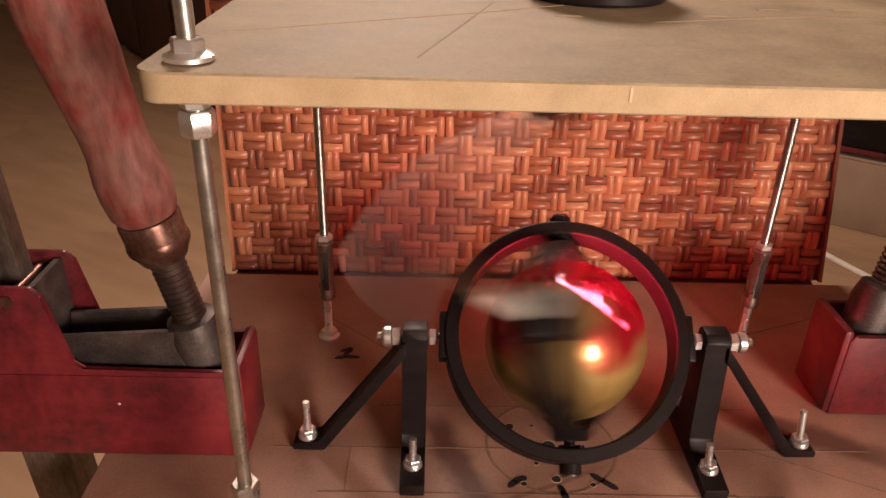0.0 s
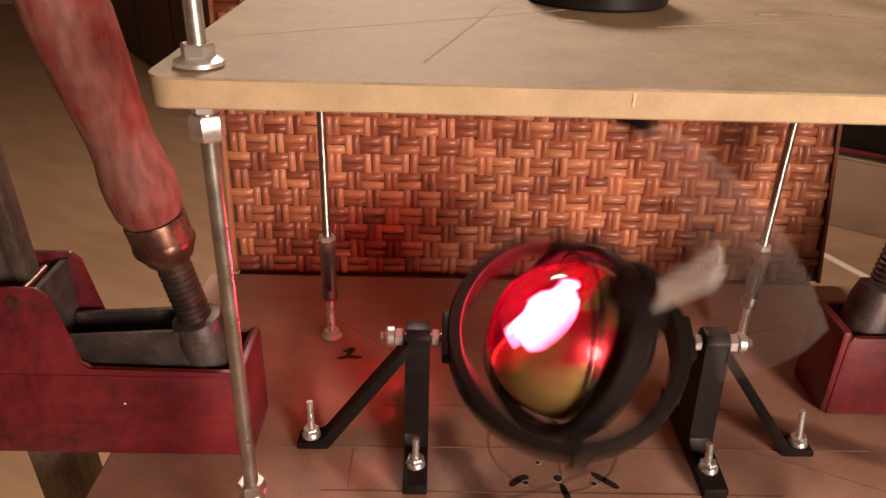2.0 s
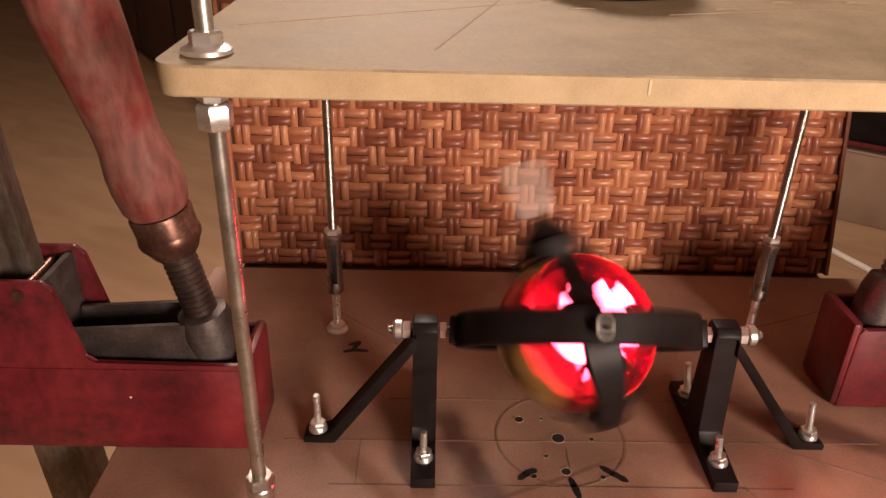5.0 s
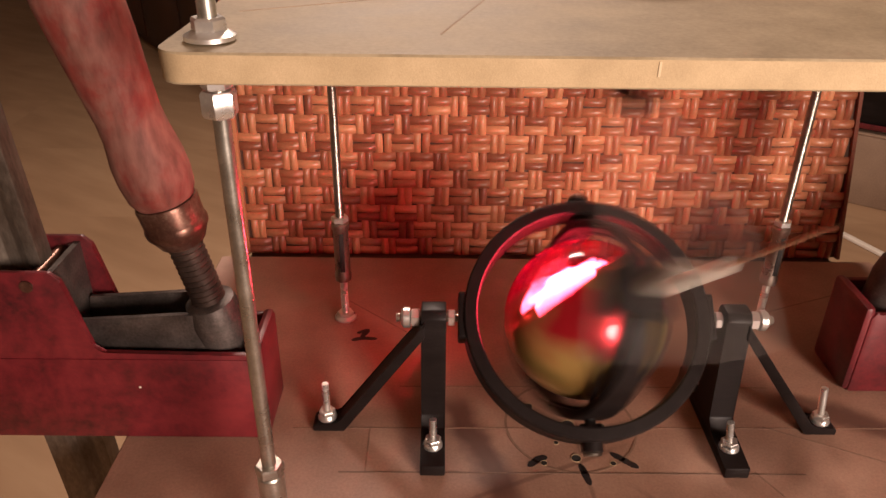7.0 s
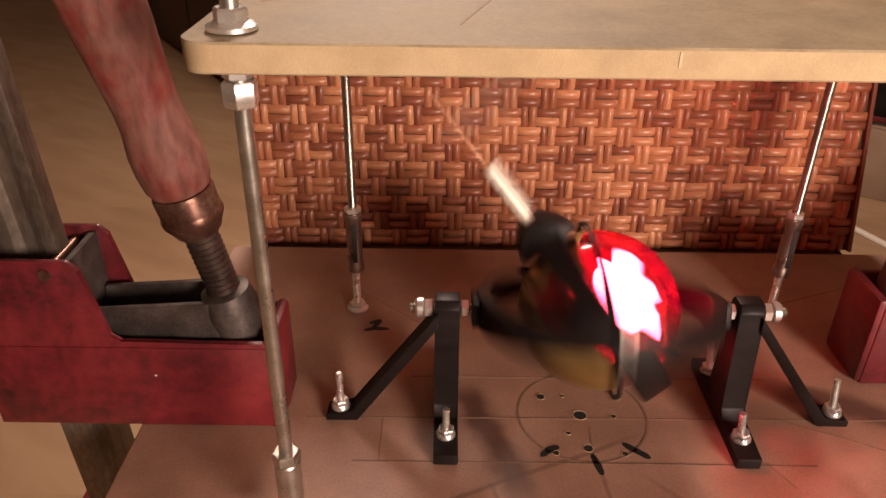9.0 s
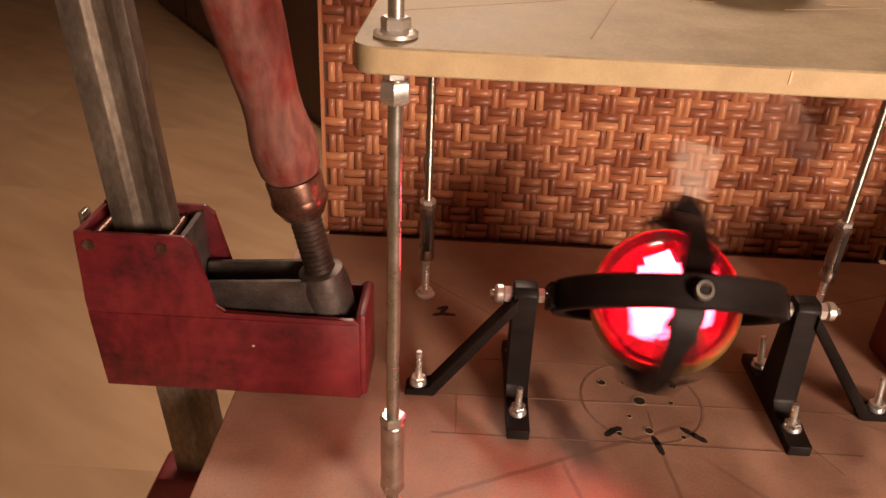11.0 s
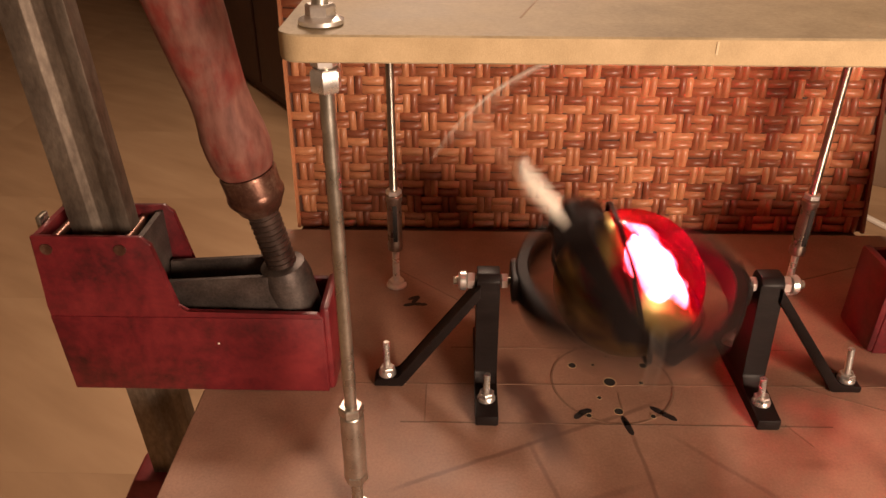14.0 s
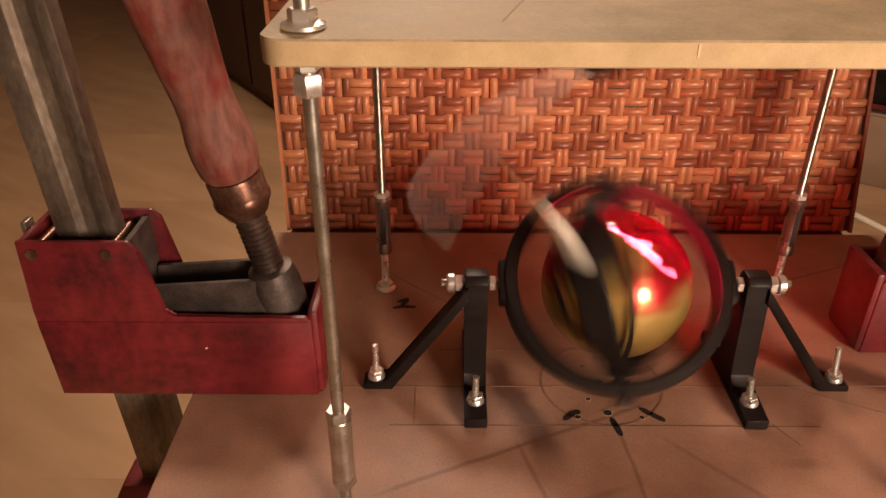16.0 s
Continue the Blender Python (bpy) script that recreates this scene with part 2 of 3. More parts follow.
LENS = lens_material()
GLOW = glow_material()
RATTAN = rattan_material()
MDF_BASE = base_material()
GRIP = grip_material()
FLOORWOOD = floor_material()


# ---- mesh helpers ----
def finish(bm, name, material, smooth=True):
    me = bpy.data.meshes.new(name)
    bmesh.ops.recalc_face_normals(bm, faces=bm.faces)
    if smooth:
        for f in bm.faces:
            f.smooth = True
        for e in bm.edges:
            if len(e.link_faces) == 2 and e.calc_face_angle() > 0.6:
                e.smooth = False
    bm.to_mesh(me)
    bm.free()
    me.materials.append(material)
    return me


def part(name, bm, material, parent=None, label="", smooth=True):
    ob = new(name, finish(bm, name, material, smooth))
    if parent is not None:
        ob.parent = parent
    if label:
        ob["label"] = label
    return ob


def empty(name, m, label, category, group="", kind=""):
    ob = new(name)
    ob.empty_display_size = 0.01
    ob.matrix_world = m
    return tagged(ob, label, category, group, kind)


def box(bm, x0, x1, y0, y1, z0, z1, bevel=0.0, m=None):
    r = bmesh.ops.create_cube(bm, size=1.0)
    vs = r["verts"]
    bmesh.ops.transform(bm, verts=vs, matrix=Matrix.Translation(((x0 + x1) / 2, (y0 + y1) / 2, (z0 + z1) / 2)) @ Matrix.Diagonal((x1 - x0, y1 - y0, z1 - z0, 1)))
    if bevel:
        es = list({e for v in vs for e in v.link_edges})
        out = bmesh.ops.bevel(bm, geom=es, offset=bevel, segments=2, affect="EDGES", profile=0.5)
        vs = list({v for f in out["faces"] for v in f.verts} | {v for v in vs if v.is_valid})
    if m is not None:
        bmesh.ops.transform(bm, verts=vs, matrix=m)
    return bm


def lathe(bm, profile, seg=24, m=None, sides=None):
    """Turns (radius, height) pairs about z; ends are closed."""
    m = m or Matrix()
    n = sides or seg
    rings = []
    for r, z in profile:
        rings.append([bm.verts.new(m @ Vector((r * math.cos(2 * math.pi * i / n), r * math.sin(2 * math.pi * i / n), z))) for i in range(n)])
    for a, b in zip(rings, rings[1:]):
        for i in range(n):
            bm.faces.new((a[i], a[(i + 1) % n], b[(i + 1) % n], b[i]))
    bm.faces.new(rings[0][::-1])
    bm.faces.new(rings[-1])
    return bm


def ring_mesh(bm, r_in, r_out, half, seg=72, bevel=0.001, m=None, start=0.0, stop=360.0, dip=0.0):
    """A flat-sided hoop about z, or an arc of one."""
    m = m or Matrix()
    prof = [(r_in + bevel, -half), (r_out - bevel, -half), (r_out, -half + bevel), (r_out - dip, 0), (r_out, half - bevel), (r_out - bevel, half), (r_in + bevel, half), (r_in, half - bevel), (r_in, -half + bevel)]
    full = abs(stop - start) >= 359.9
    count = seg if full else seg + 1
    rows = []
    for i in range(count):
        a = radians(start + (stop - start) * i / seg)
        rows.append([bm.verts.new(m @ Vector((r * math.cos(a), r * math.sin(a), z))) for r, z in prof])
    k = len(prof)
    for i in range(seg):
        a, b = rows[i], rows[(i + 1) % count]
        for j in range(k):
            bm.faces.new((a[j], a[(j + 1) % k], b[(j + 1) % k], b[j]))
    if not full:
        bm.faces.new(rows[0][::-1])
        bm.faces.new(rows[-1])
    return bm


def prism(bm, outline, y0, y1, bevel=0.0, m=None):
    """Extrudes an outline in x and z from y0 to y1."""
    a = [bm.verts.new((x, y0, z)) for x, z in outline]
    b = [bm.verts.new((x, y1, z)) for x, z in outline]
    n = len(outline)
    fs = [bm.faces.new(a), bm.faces.new(b[::-1])]
    for i in range(n):
        fs.append(bm.faces.new((a[i], b[i], b[(i + 1) % n], a[(i + 1) % n])))
    vs = a + b
    if bevel:
        es = list({e for f in fs for e in f.edges})
        out = bmesh.ops.bevel(bm, geom=es, offset=bevel, segments=2, affect="EDGES", profile=0.5)
        vs = list({v for f in out["faces"] for v in f.verts} | {v for v in vs if v.is_valid})
    if m is not None:
        bmesh.ops.transform(bm, verts=vs, matrix=m)
    return bm


def thread(bm, r, z0, z1, pitch=0.00125, seg=14, depth=0.0005, m=None):
    """A screw thread as stacked ridges."""
    n = max(2, int((z1 - z0) / pitch))
    prof = [(r - depth, z0)]
    for i in range(n):
        z = z0 + (z1 - z0) * i / n
        h = (z1 - z0) / n
        prof += [(r, z + 0.5 * h), (r - depth, z + h)]
    return lathe(bm, prof, seg, m)


def hex_nut(bm, flats, z0, z1, m=None, flange=0.0):
    """A hexagon nut, with rounded corners and perhaps a flange below."""
    r = flats / 2 / math.cos(radians(30))
    m = m or Matrix()
    c = 0.12 * (z1 - z0)
    lathe(bm, [(r * 0.9, z0), (r, z0 + c), (r, z1 - c), (r * 0.88, z1)], sides=6, m=m)
    if flange:
        lathe(bm, [(flange, z0 - 0.0005), (flange, z0 + 0.0012), (r * 0.95, z0 + 0.003)], 28, m)
    return bm


BM = bmesh.new
TO_X = pose(0, 0, 0, 0, 90, 0)

# ---- setting: floor, walls, table, boards ----
FLOOR_Z = -0.75
floor = tagged(new("floor"), "light brown oiled wooden floor of wide boards", "floor", kind="structure")
bm = BM()
box(bm, -4.0, 4.0, -3.0, 6.0, FLOOR_Z - 0.1, FLOOR_Z - 0.012)
part("subfloor", bm, DARK, floor)
for name, b in (("wall_north", (-4.1, 4.1, 6.0, 6.1)), ("wall_south", (-4.1, 4.1, -3.1, -3.0)), ("wall_west", (-4.1, -4.0, -3.0, 6.0)), ("wall_east", (4.0, 4.1, -3.0, 6.0))):
    bm = BM()
    box(bm, b[0], b[1], b[2], b[3], FLOOR_Z - 0.1, 1.85)
    tagged(part(name, bm, PLASTER), "plain warm plaster room wall", "wall", kind="structure")
bm = BM()
box(bm, -4.1, 4.1, -3.1, 6.1, 1.85, 1.95)
tagged(part("ceiling", bm, PLASTER), "plain plaster ceiling", "ceiling", kind="structure")

# work table under the base board
BASE = (-0.323, 0.345, -0.26, 0.276)
table = empty("work_table", pose(0, 0, FLOOR_Z), "brown wooden work table under the base board", "table")
bm = BM()
box(bm, -0.30, 0.318, -0.25, 0.335, 0.708, 0.738, 0.002)
part("tabletop", bm, DARK_WOOD, table)
for x in (-0.26, 0.275):
    for y in (-0.21, 0.29):
        bm = BM()
        box(bm, x - 0.02, x + 0.02, y - 0.02, y + 0.02, 0, 0.708, 0.002)
        part("leg", bm, DARK_WOOD, table)


def board(name, x0, x1, y0, y1, z0, z1, radius, face, label, category):
    """A board with rounded corners: two faces and a cut edge."""
    top = empty(name, pose(0, 0, 0), label, category)
    pts = []
    for cx, cy, a0 in ((x1 - radius, y1 - radius, 0), (x0 + radius, y1 - radius, 90), (x0 + radius, y0 + radius, 180), (x1 - radius, y0 + radius, 270)):
        for i in range(7):
            a = radians(a0 + 15 * i)
            pts.append((cx + radius * math.cos(a), cy + radius * math.sin(a)))
    bm = BM()
    low = [bm.verts.new((x, y, z0 + 0.0008)) for x, y in pts]
    high = [bm.verts.new((x, y, z1 - 0.0008)) for x, y in pts]
    n = len(pts)
    for i in range(n):
        bm.faces.new((low[i], low[(i + 1) % n], high[(i + 1) % n], high[i]))
    part("cut_edge", bm, MDF_EDGE, top, "pale fuzzy sawn edge")
    bm = BM()
    e = 0.0009
    def inner(x, y):
        return (min(max(x, x0 + e), x1 - e), min(max(y, y0 + e), y1 - e))
    for z, w in ((z1, 1), (z0, -1)):
        a = [bm.verts.new((x, y, z - w * 0.0008)) for x, y in pts]
        b = [bm.verts.new((*inner(x, y), z)) for x, y in pts]
        for i in range(n):
            bm.faces.new((a[i], a[(i + 1) % n], b[(i + 1) % n], b[i]))
        bm.faces.new(b)
    part("face", bm, face, top)
    return top


base_board = board("base_board", BASE[0], BASE[1], BASE[2], BASE[3], -0.012, 0.0, 0.004, MDF_BASE, "brown fibreboard base with pencil lines and drilled holes", "board")
top_board = board("top_board", -0.206, 0.206, -0.123, 0.188, 0.298, 0.310, 0.014, MDF, "tan fibreboard top plate held by threaded rods", "board")

# ---- threaded rods ----
def front_rod(x, y):
    rod = empty("threaded_rod", pose(x, y, 0), "zinc threaded rod with nuts and long coupling nut", "threaded rod", "rods carrying the top plate")
    bm = BM()
    thread(bm, 0.0037, 0.0, 0.42, depth=0.00012, seg=24)
    part("shaft", bm, ZINC, rod)
    bm = BM()
    hex_nut(bm, 0.0118, 0.3112, 0.3190, flange=0.0100)
    part("flange_nut", bm, BRIGHT, rod)
    for z0, z1 in ((0.2915, 0.2978), (0.2800, 0.2908)):
        bm = BM()
        hex_nut(bm, 0.0112 if z0 > 0.29 else 0.0128, z0, z1, pose(0, 0, 0, 0, 0, 12 if z0 > 0.29 else 30))
        part("nut", bm, BRIGHT, rod)
    bm = BM()
    hex_nut(bm, 0.0132, 0.0842, 0.0905, pose(0, 0, 0, 0, 0, 15))
    part("nut", bm, ZINC, rod)
    bm = BM()
    lathe(bm, [(0.0064, 0.036), (0.0071, 0.037), (0.0071, 0.083), (0.0064, 0.084)], 26)
    part("coupling_sleeve", bm, ZINC, rod, "long round steel coupling sleeve")
    bm = BM()
    hex_nut(bm, 0.0130, 0.0295, 0.0360)
    part("nut", bm, ZINC, rod)
    bm = BM()
    hex_nut(bm, 0.0140, 0.0006, 0.0075, flange=0.011)
    part("flange_nut", bm, ZINC, rod)
    return rod


def back_rod(x, y):
    rod = empty("threaded_rod", pose(x, y, 0), "thin threaded steel rod with a brownish sleeve at its foot", "threaded rod", "rods carrying the top plate")
    bm = BM()
    thread(bm, 0.0036, 0.088, 0.335, depth=0.0002, seg=18)
    part("shaft", bm, DULL_ZINC, rod)
    bm = BM()
    lathe(bm, [(0.0040, 0.0395), (0.0070, 0.0405), (0.0074, 0.0460), (0.0066, 0.0475), (0.0066, 0.0890), (0.0074, 0.0905), (0.0074, 0.0950), (0.0060, 0.0962)], 24)
    sleeve = part("coupling_sleeve", bm, SLEEVE, rod, "brownish slotted steel coupling sleeve")
    # a dark inlay on the sleeve paints in the slot's shade
    bm = BM()
    box(bm, -0.0010, 0.0030, -0.0071, -0.0060, 0.0510, 0.0875, 0.0004)
    part("slot", bm, DARK, sleeve, "near-black inlay in place of an open slot")
    bm = BM()
    hex_nut(bm, 0.0125, 0.0968, 0.1015)
    part("nut", bm, BRIGHT, rod)
    bm = BM()
    thread(bm, 0.0034, 0.0, 0.046)
    part("foot_screw", bm, BRIGHT, rod)
    bm = BM()
    hex_nut(bm, 0.0130, 0.0007, 0.0068, flange=0.0095)
    part("flange_nut", bm, BRIGHT, rod)
    bm = BM()
    hex_nut(bm, 0.0130, 0.3107, 0.3170)
    part("nut", bm, BRIGHT, rod)
    return rod


front_rod(-0.188, -0.104)
front_rod(0.188, -0.104)
back_rod(-0.183, 0.166)
back_rod(0.188, 0.166)

# ---- gimbal brackets ----
CX, CY, CZ = 0.0, 0.032, 0.0915


def short_bolt(parent, x, y, z, lean=0.0, top=0.031):
    bm = BM()
    thread(bm, 0.0026, 0, top, 0.001, m=pose(x, y, z, 0, lean, 0))
    bolt = part("bolt", bm, BRIGHT, parent)
    bm = BM()
    hex_nut(bm, 0.0104, 0.0008, 0.0074, pose(x, y, z, 0, lean, 20), flange=0.0068)
    part("flange_nut", bm, BRIGHT, bolt)


def bracket(side):
    """One of the two bearing brackets; side is -1 or 1."""
    s = side
    br = empty("bearing_bracket", pose(s * 0.103, 0, 0), "black printed plastic bearing bracket bolted to the base", "bracket", "pair of bearing brackets")
    bm = BM()
    lo, hi = -0.0085, 0.0085
    # side outline in y and z, extruded along x
    prof = [(-0.024, 0), (0.088, 0), (0.088, 0.009), (0.052, 0.010), (0.046, 0.017), (0.042, 0.096), (0.038, 0.101), (0.026, 0.101), (0.022, 0.096), (0.018, 0.017), (0.012, 0.010), (-0.024, 0.009)]
    prism(bm, prof, lo, hi, 0.0012, Matrix(((0, 1, 0, 0), (1, 0, 0, 0), (0, 0, 1, 0), (0, 0, 0, 1))))
    part("upright", bm, PLASTIC, br)
    bm = BM()
    out = [(s * 0.006, 0.0945), (s * 0.0088, 0.0905), (s * 0.0672, 0.0088), (s * 0.0705, 0.0072), (s * 0.084, 0.0072), (s * 0.087, 0.0050), (s * 0.087, 0.0003), (s * 0.0645, 0.0003), (s * 0.006, 0.083)]
    prism(bm, out, 0.0185, 0.0335, 0.001)
    part("brace", bm, PLASTIC, br)
    lean = 0 if s < 0 else -7
    short_bolt(br, 0.0, -0.004, 0.0085, lean, 0.024)
    short_bolt(br, 0.0, 0.070, 0.0085, lean)
    short_bolt(br, s * 0.077, 0.026, 0.0072, lean)
    axis = Matrix.Translation((0, CY, CZ)) @ pose(0, 0, 0, 0, 90 * s, 0)
    bm = BM()
    thread(bm, 0.0033, -0.019, 0.026, 0.001, m=axis)
    axle = part("axle_bolt", bm, ZINC, br)
    bm = BM()
    hex_nut(bm, 0.0115, 0.0095, 0.0155, axis)
    part("nut", bm, BRIGHT, axle)
    bm = BM()
    lathe(bm, [(0.0066, 0.0160), (0.0072, 0.0165), (0.0072, 0.0205), (0.0055, 0.0222)], 22, axis)
    part("bolt_head", bm, BRIGHT, axle)
    bm = BM()
    hex_nut(bm, 0.0105, -0.0145, -0.0095, axis)
    part("nut", bm, BRIGHT, axle)
    return br


bracket(-1)
bracket(1)

# ---- moving gimbal ----
ring_hub = empty("outer_gimbal_ring", pose(CX, CY, CZ), "black plastic gimbal ring turning between two brackets", "gimbal ring")
bm = BM()
ring_mesh(bm, 0.0735, 0.0830, 0.0115, 96, 0.0012)
part("ring", bm, PLASTIC, ring_hub)
for a in (0, 180):
    bm = BM()
    box(bm, 0.078, 0.0865, -0.016, 0.016, -0.0095, 0.0095, 0.0015, pose(0, 0, 0, 0, 0, a))
    part("axle_pad", bm, PLASTIC, ring_hub)
for a in (90, 270):
    bm = BM()
    m = pose(0, 0, 0, 0, 0, a) @ TO_X
    lathe(bm, [(0.0072, 0.071), (0.0072, 0.0885), (0.0055, 0.0895)], 24, m)
    part("pivot_boss", bm, PLASTIC, ring_hub)
    # solid dark plug: the bore's inner shade is given by its colour
    bm = BM()
    lathe(bm, [(0.0036, 0.066), (0.0036, 0.0898)], 18, m)
    part("pivot_bore", bm, DARK, ring_hub)
    bm = BM()
    ring_mesh(bm, 0.0038, 0.0060, 0.0008, 24, 0.0002, m @ Matrix.Translation((0, 0, 0.0901)))
    part("pivot_washer", bm, DULL_ZINC, ring_hub, "grey steel washer")

cage = empty("inner_cage", pose(CX, CY, CZ), "black plastic cage ring with a bright steel rod", "gimbal cage")
bm = BM()
ring_mesh(bm, 0.0615, 0.0680, 0.0105, 80, 0.001, pose(0, 0, 0, 0, 90, 0))
part("cage_ring", bm, PLASTIC, cage)
for a in (-27, 27):
    bm = BM()
    ring_mesh(bm, 0.0596, 0.0615, 0.0016, 72, 0.0003, pose(0, 0, 0, 0, 90 + a, 0))
    part("thin_strap", bm, PLASTIC, cage)
bm = BM()
prism(bm, [(-0.0225, 0.0570), (0.0225, 0.0570), (0.0180, 0.0680), (0.0085, 0.0800), (-0.0085, 0.0800), (-0.0180, 0.0680)], -0.0150, 0.0150, 0.003)
part("rod_socket", bm, PLASTIC, cage)
bm = BM()
lathe(bm, [(0.0040, 0.074), (0.0052, 0.0750), (0.0052, 0.1240), (0.0044, 0.1250)], 24)
part("steel_rod", bm, ROD, cage, "bright round steel rod")
bm = BM()
lathe(bm, [(0.0017, 0.120), (0.0017, 0.184)], 12)
part("thin_pin", bm, COPPER, cage, "thin copper-coloured pin")
# crank below the top plate, carrying the lamp ball
arm = empty("lamp_crank", pose(CX, CY, CZ), "glowing red and gold lamp ball on a wire crank", "lamp")
bm = BM()
ring_mesh(bm, 0.1697, 0.1723, 0.0013, 40, 0.0005, pose(0, 0, 0, 0, 0, -28) @ pose(0, 0, 0, 90, 0, 0), start=27, stop=76)
part("curved_wire", bm, WHITE, arm, "pale curved wire arm")
bm = BM()
ring_mesh(bm, 0.1650, 0.1770, 0.0075, 20, 0.0015, pose(0, 0, 0, 0, 0, -28) @ pose(0, 0, 0, 90, 0, 0), start=75, stop=90)
part("wire_holder", bm, PLASTIC, arm, "black plastic holder of the wire")
bm = BM()
lathe(bm, [(0.009, 0.1715), (0.011, 0.1730), (0.011, 0.2060), (0.009, 0.2062)], 24)
part("hub", bm, PLASTIC, arm, "black plastic drive hub")
LAMP_AXIS = pose(0, 0, 0, 0, -48, 0)


def dome(r, a0, a1, n=20, squash=1.0):
    """Profile of a sphere's zone between two angles from its axis."""
    return [(max(r * math.sin(radians(a0 + (a1 - a0) * i / n)), 0.0004), squash * r * math.cos(radians(a0 + (a1 - a0) * i / n))) for i in range(n + 1)]


def open_lathe(bm, profile, seg, m):
    rings = [[bm.verts.new(m @ Vector((r * math.cos(2 * math.pi * i / seg), r * math.sin(2 * math.pi * i / seg), z))) for i in range(seg)] for r, z in profile]
    for a, b in zip(rings, rings[1:]):
        for i in range(seg):
            bm.faces.new((a[i], a[(i + 1) % seg], b[(i + 1) % seg], b[i]))
    return bm


bm = BM()
open_lathe(bm, dome(0.0545, 70, 0, 30), 64, LAMP_AXIS)
part("red_lens", bm, LENS, arm, "clear red plastic dome")
bm = BM()
open_lathe(bm, dome(0.0548, 180, 66, 24) + dome(0.0540, 66, 180, 24), 64, LAMP_AXIS)
part("gold_shell", bm, GOLD, arm, "glossy gold lamp shell")
bm = BM()
open_lathe(bm, dome(0.0537, 180, 68, 24) + dome(0.0528, 68, 180, 24), 64, LAMP_AXIS)
part("shell_lining", bm, CRIMSON, arm, "dark crimson lining of the shell")
bm = BM()
open_lathe(bm, [(0.0004, -0.004), (0.020, 0.000), (0.036, 0.006), (0.044, 0.012), (0.0445, 0.011), (0.036, 0.004), (0.020, -0.003), (0.0004, -0.007)], 48, LAMP_AXIS)
part("reflector", bm, CRIMSON, arm, "shallow crimson reflector dish")
bm = BM()
for i in range(11):
    # crumpled plates of the lit face
    a = radians(137.5 * i)
    rr = 0.027 * math.sqrt((i + 0.3) / 11)
    rnd = random.Random(40 + i)
    box(bm, -0.0098, 0.0098, -0.0068, 0.0068, -0.0012, 0.0012, 0.0003, LAMP_AXIS @ Matrix.Translation((rr * math.cos(a), rr * math.sin(a), 0.0340 - rr * 0.24)) @ pose(0, 0, 0, rnd.uniform(-14, 14), rnd.uniform(-14, 14), rnd.uniform(0, 180)))
lathe(bm, [(0.022, 0.012), (0.025, 0.015), (0.024, 0.025), (0.017, 0.031), (0.005, 0.034)], 18, LAMP_AXIS)
part("lit_face", bm, GLOW, arm, "white-hot lit lamp face")

motor = empty("drive_motor", pose(CX + 0.003, CY + 0.046, 0.310), "round black drive motor on the top plate", "motor")
bm = BM()
lathe(bm, [(0.041, 0.0004), (0.0425, 0.002), (0.0425, 0.030), (0.040, 0.033)], 48)
part("housing", bm, PLASTIC, motor)
bm = BM()
lathe(bm, [(0.030, 0.033), (0.030, 0.052), (0.028, 0.054)], 40)
part("cap", bm, CAST, motor)


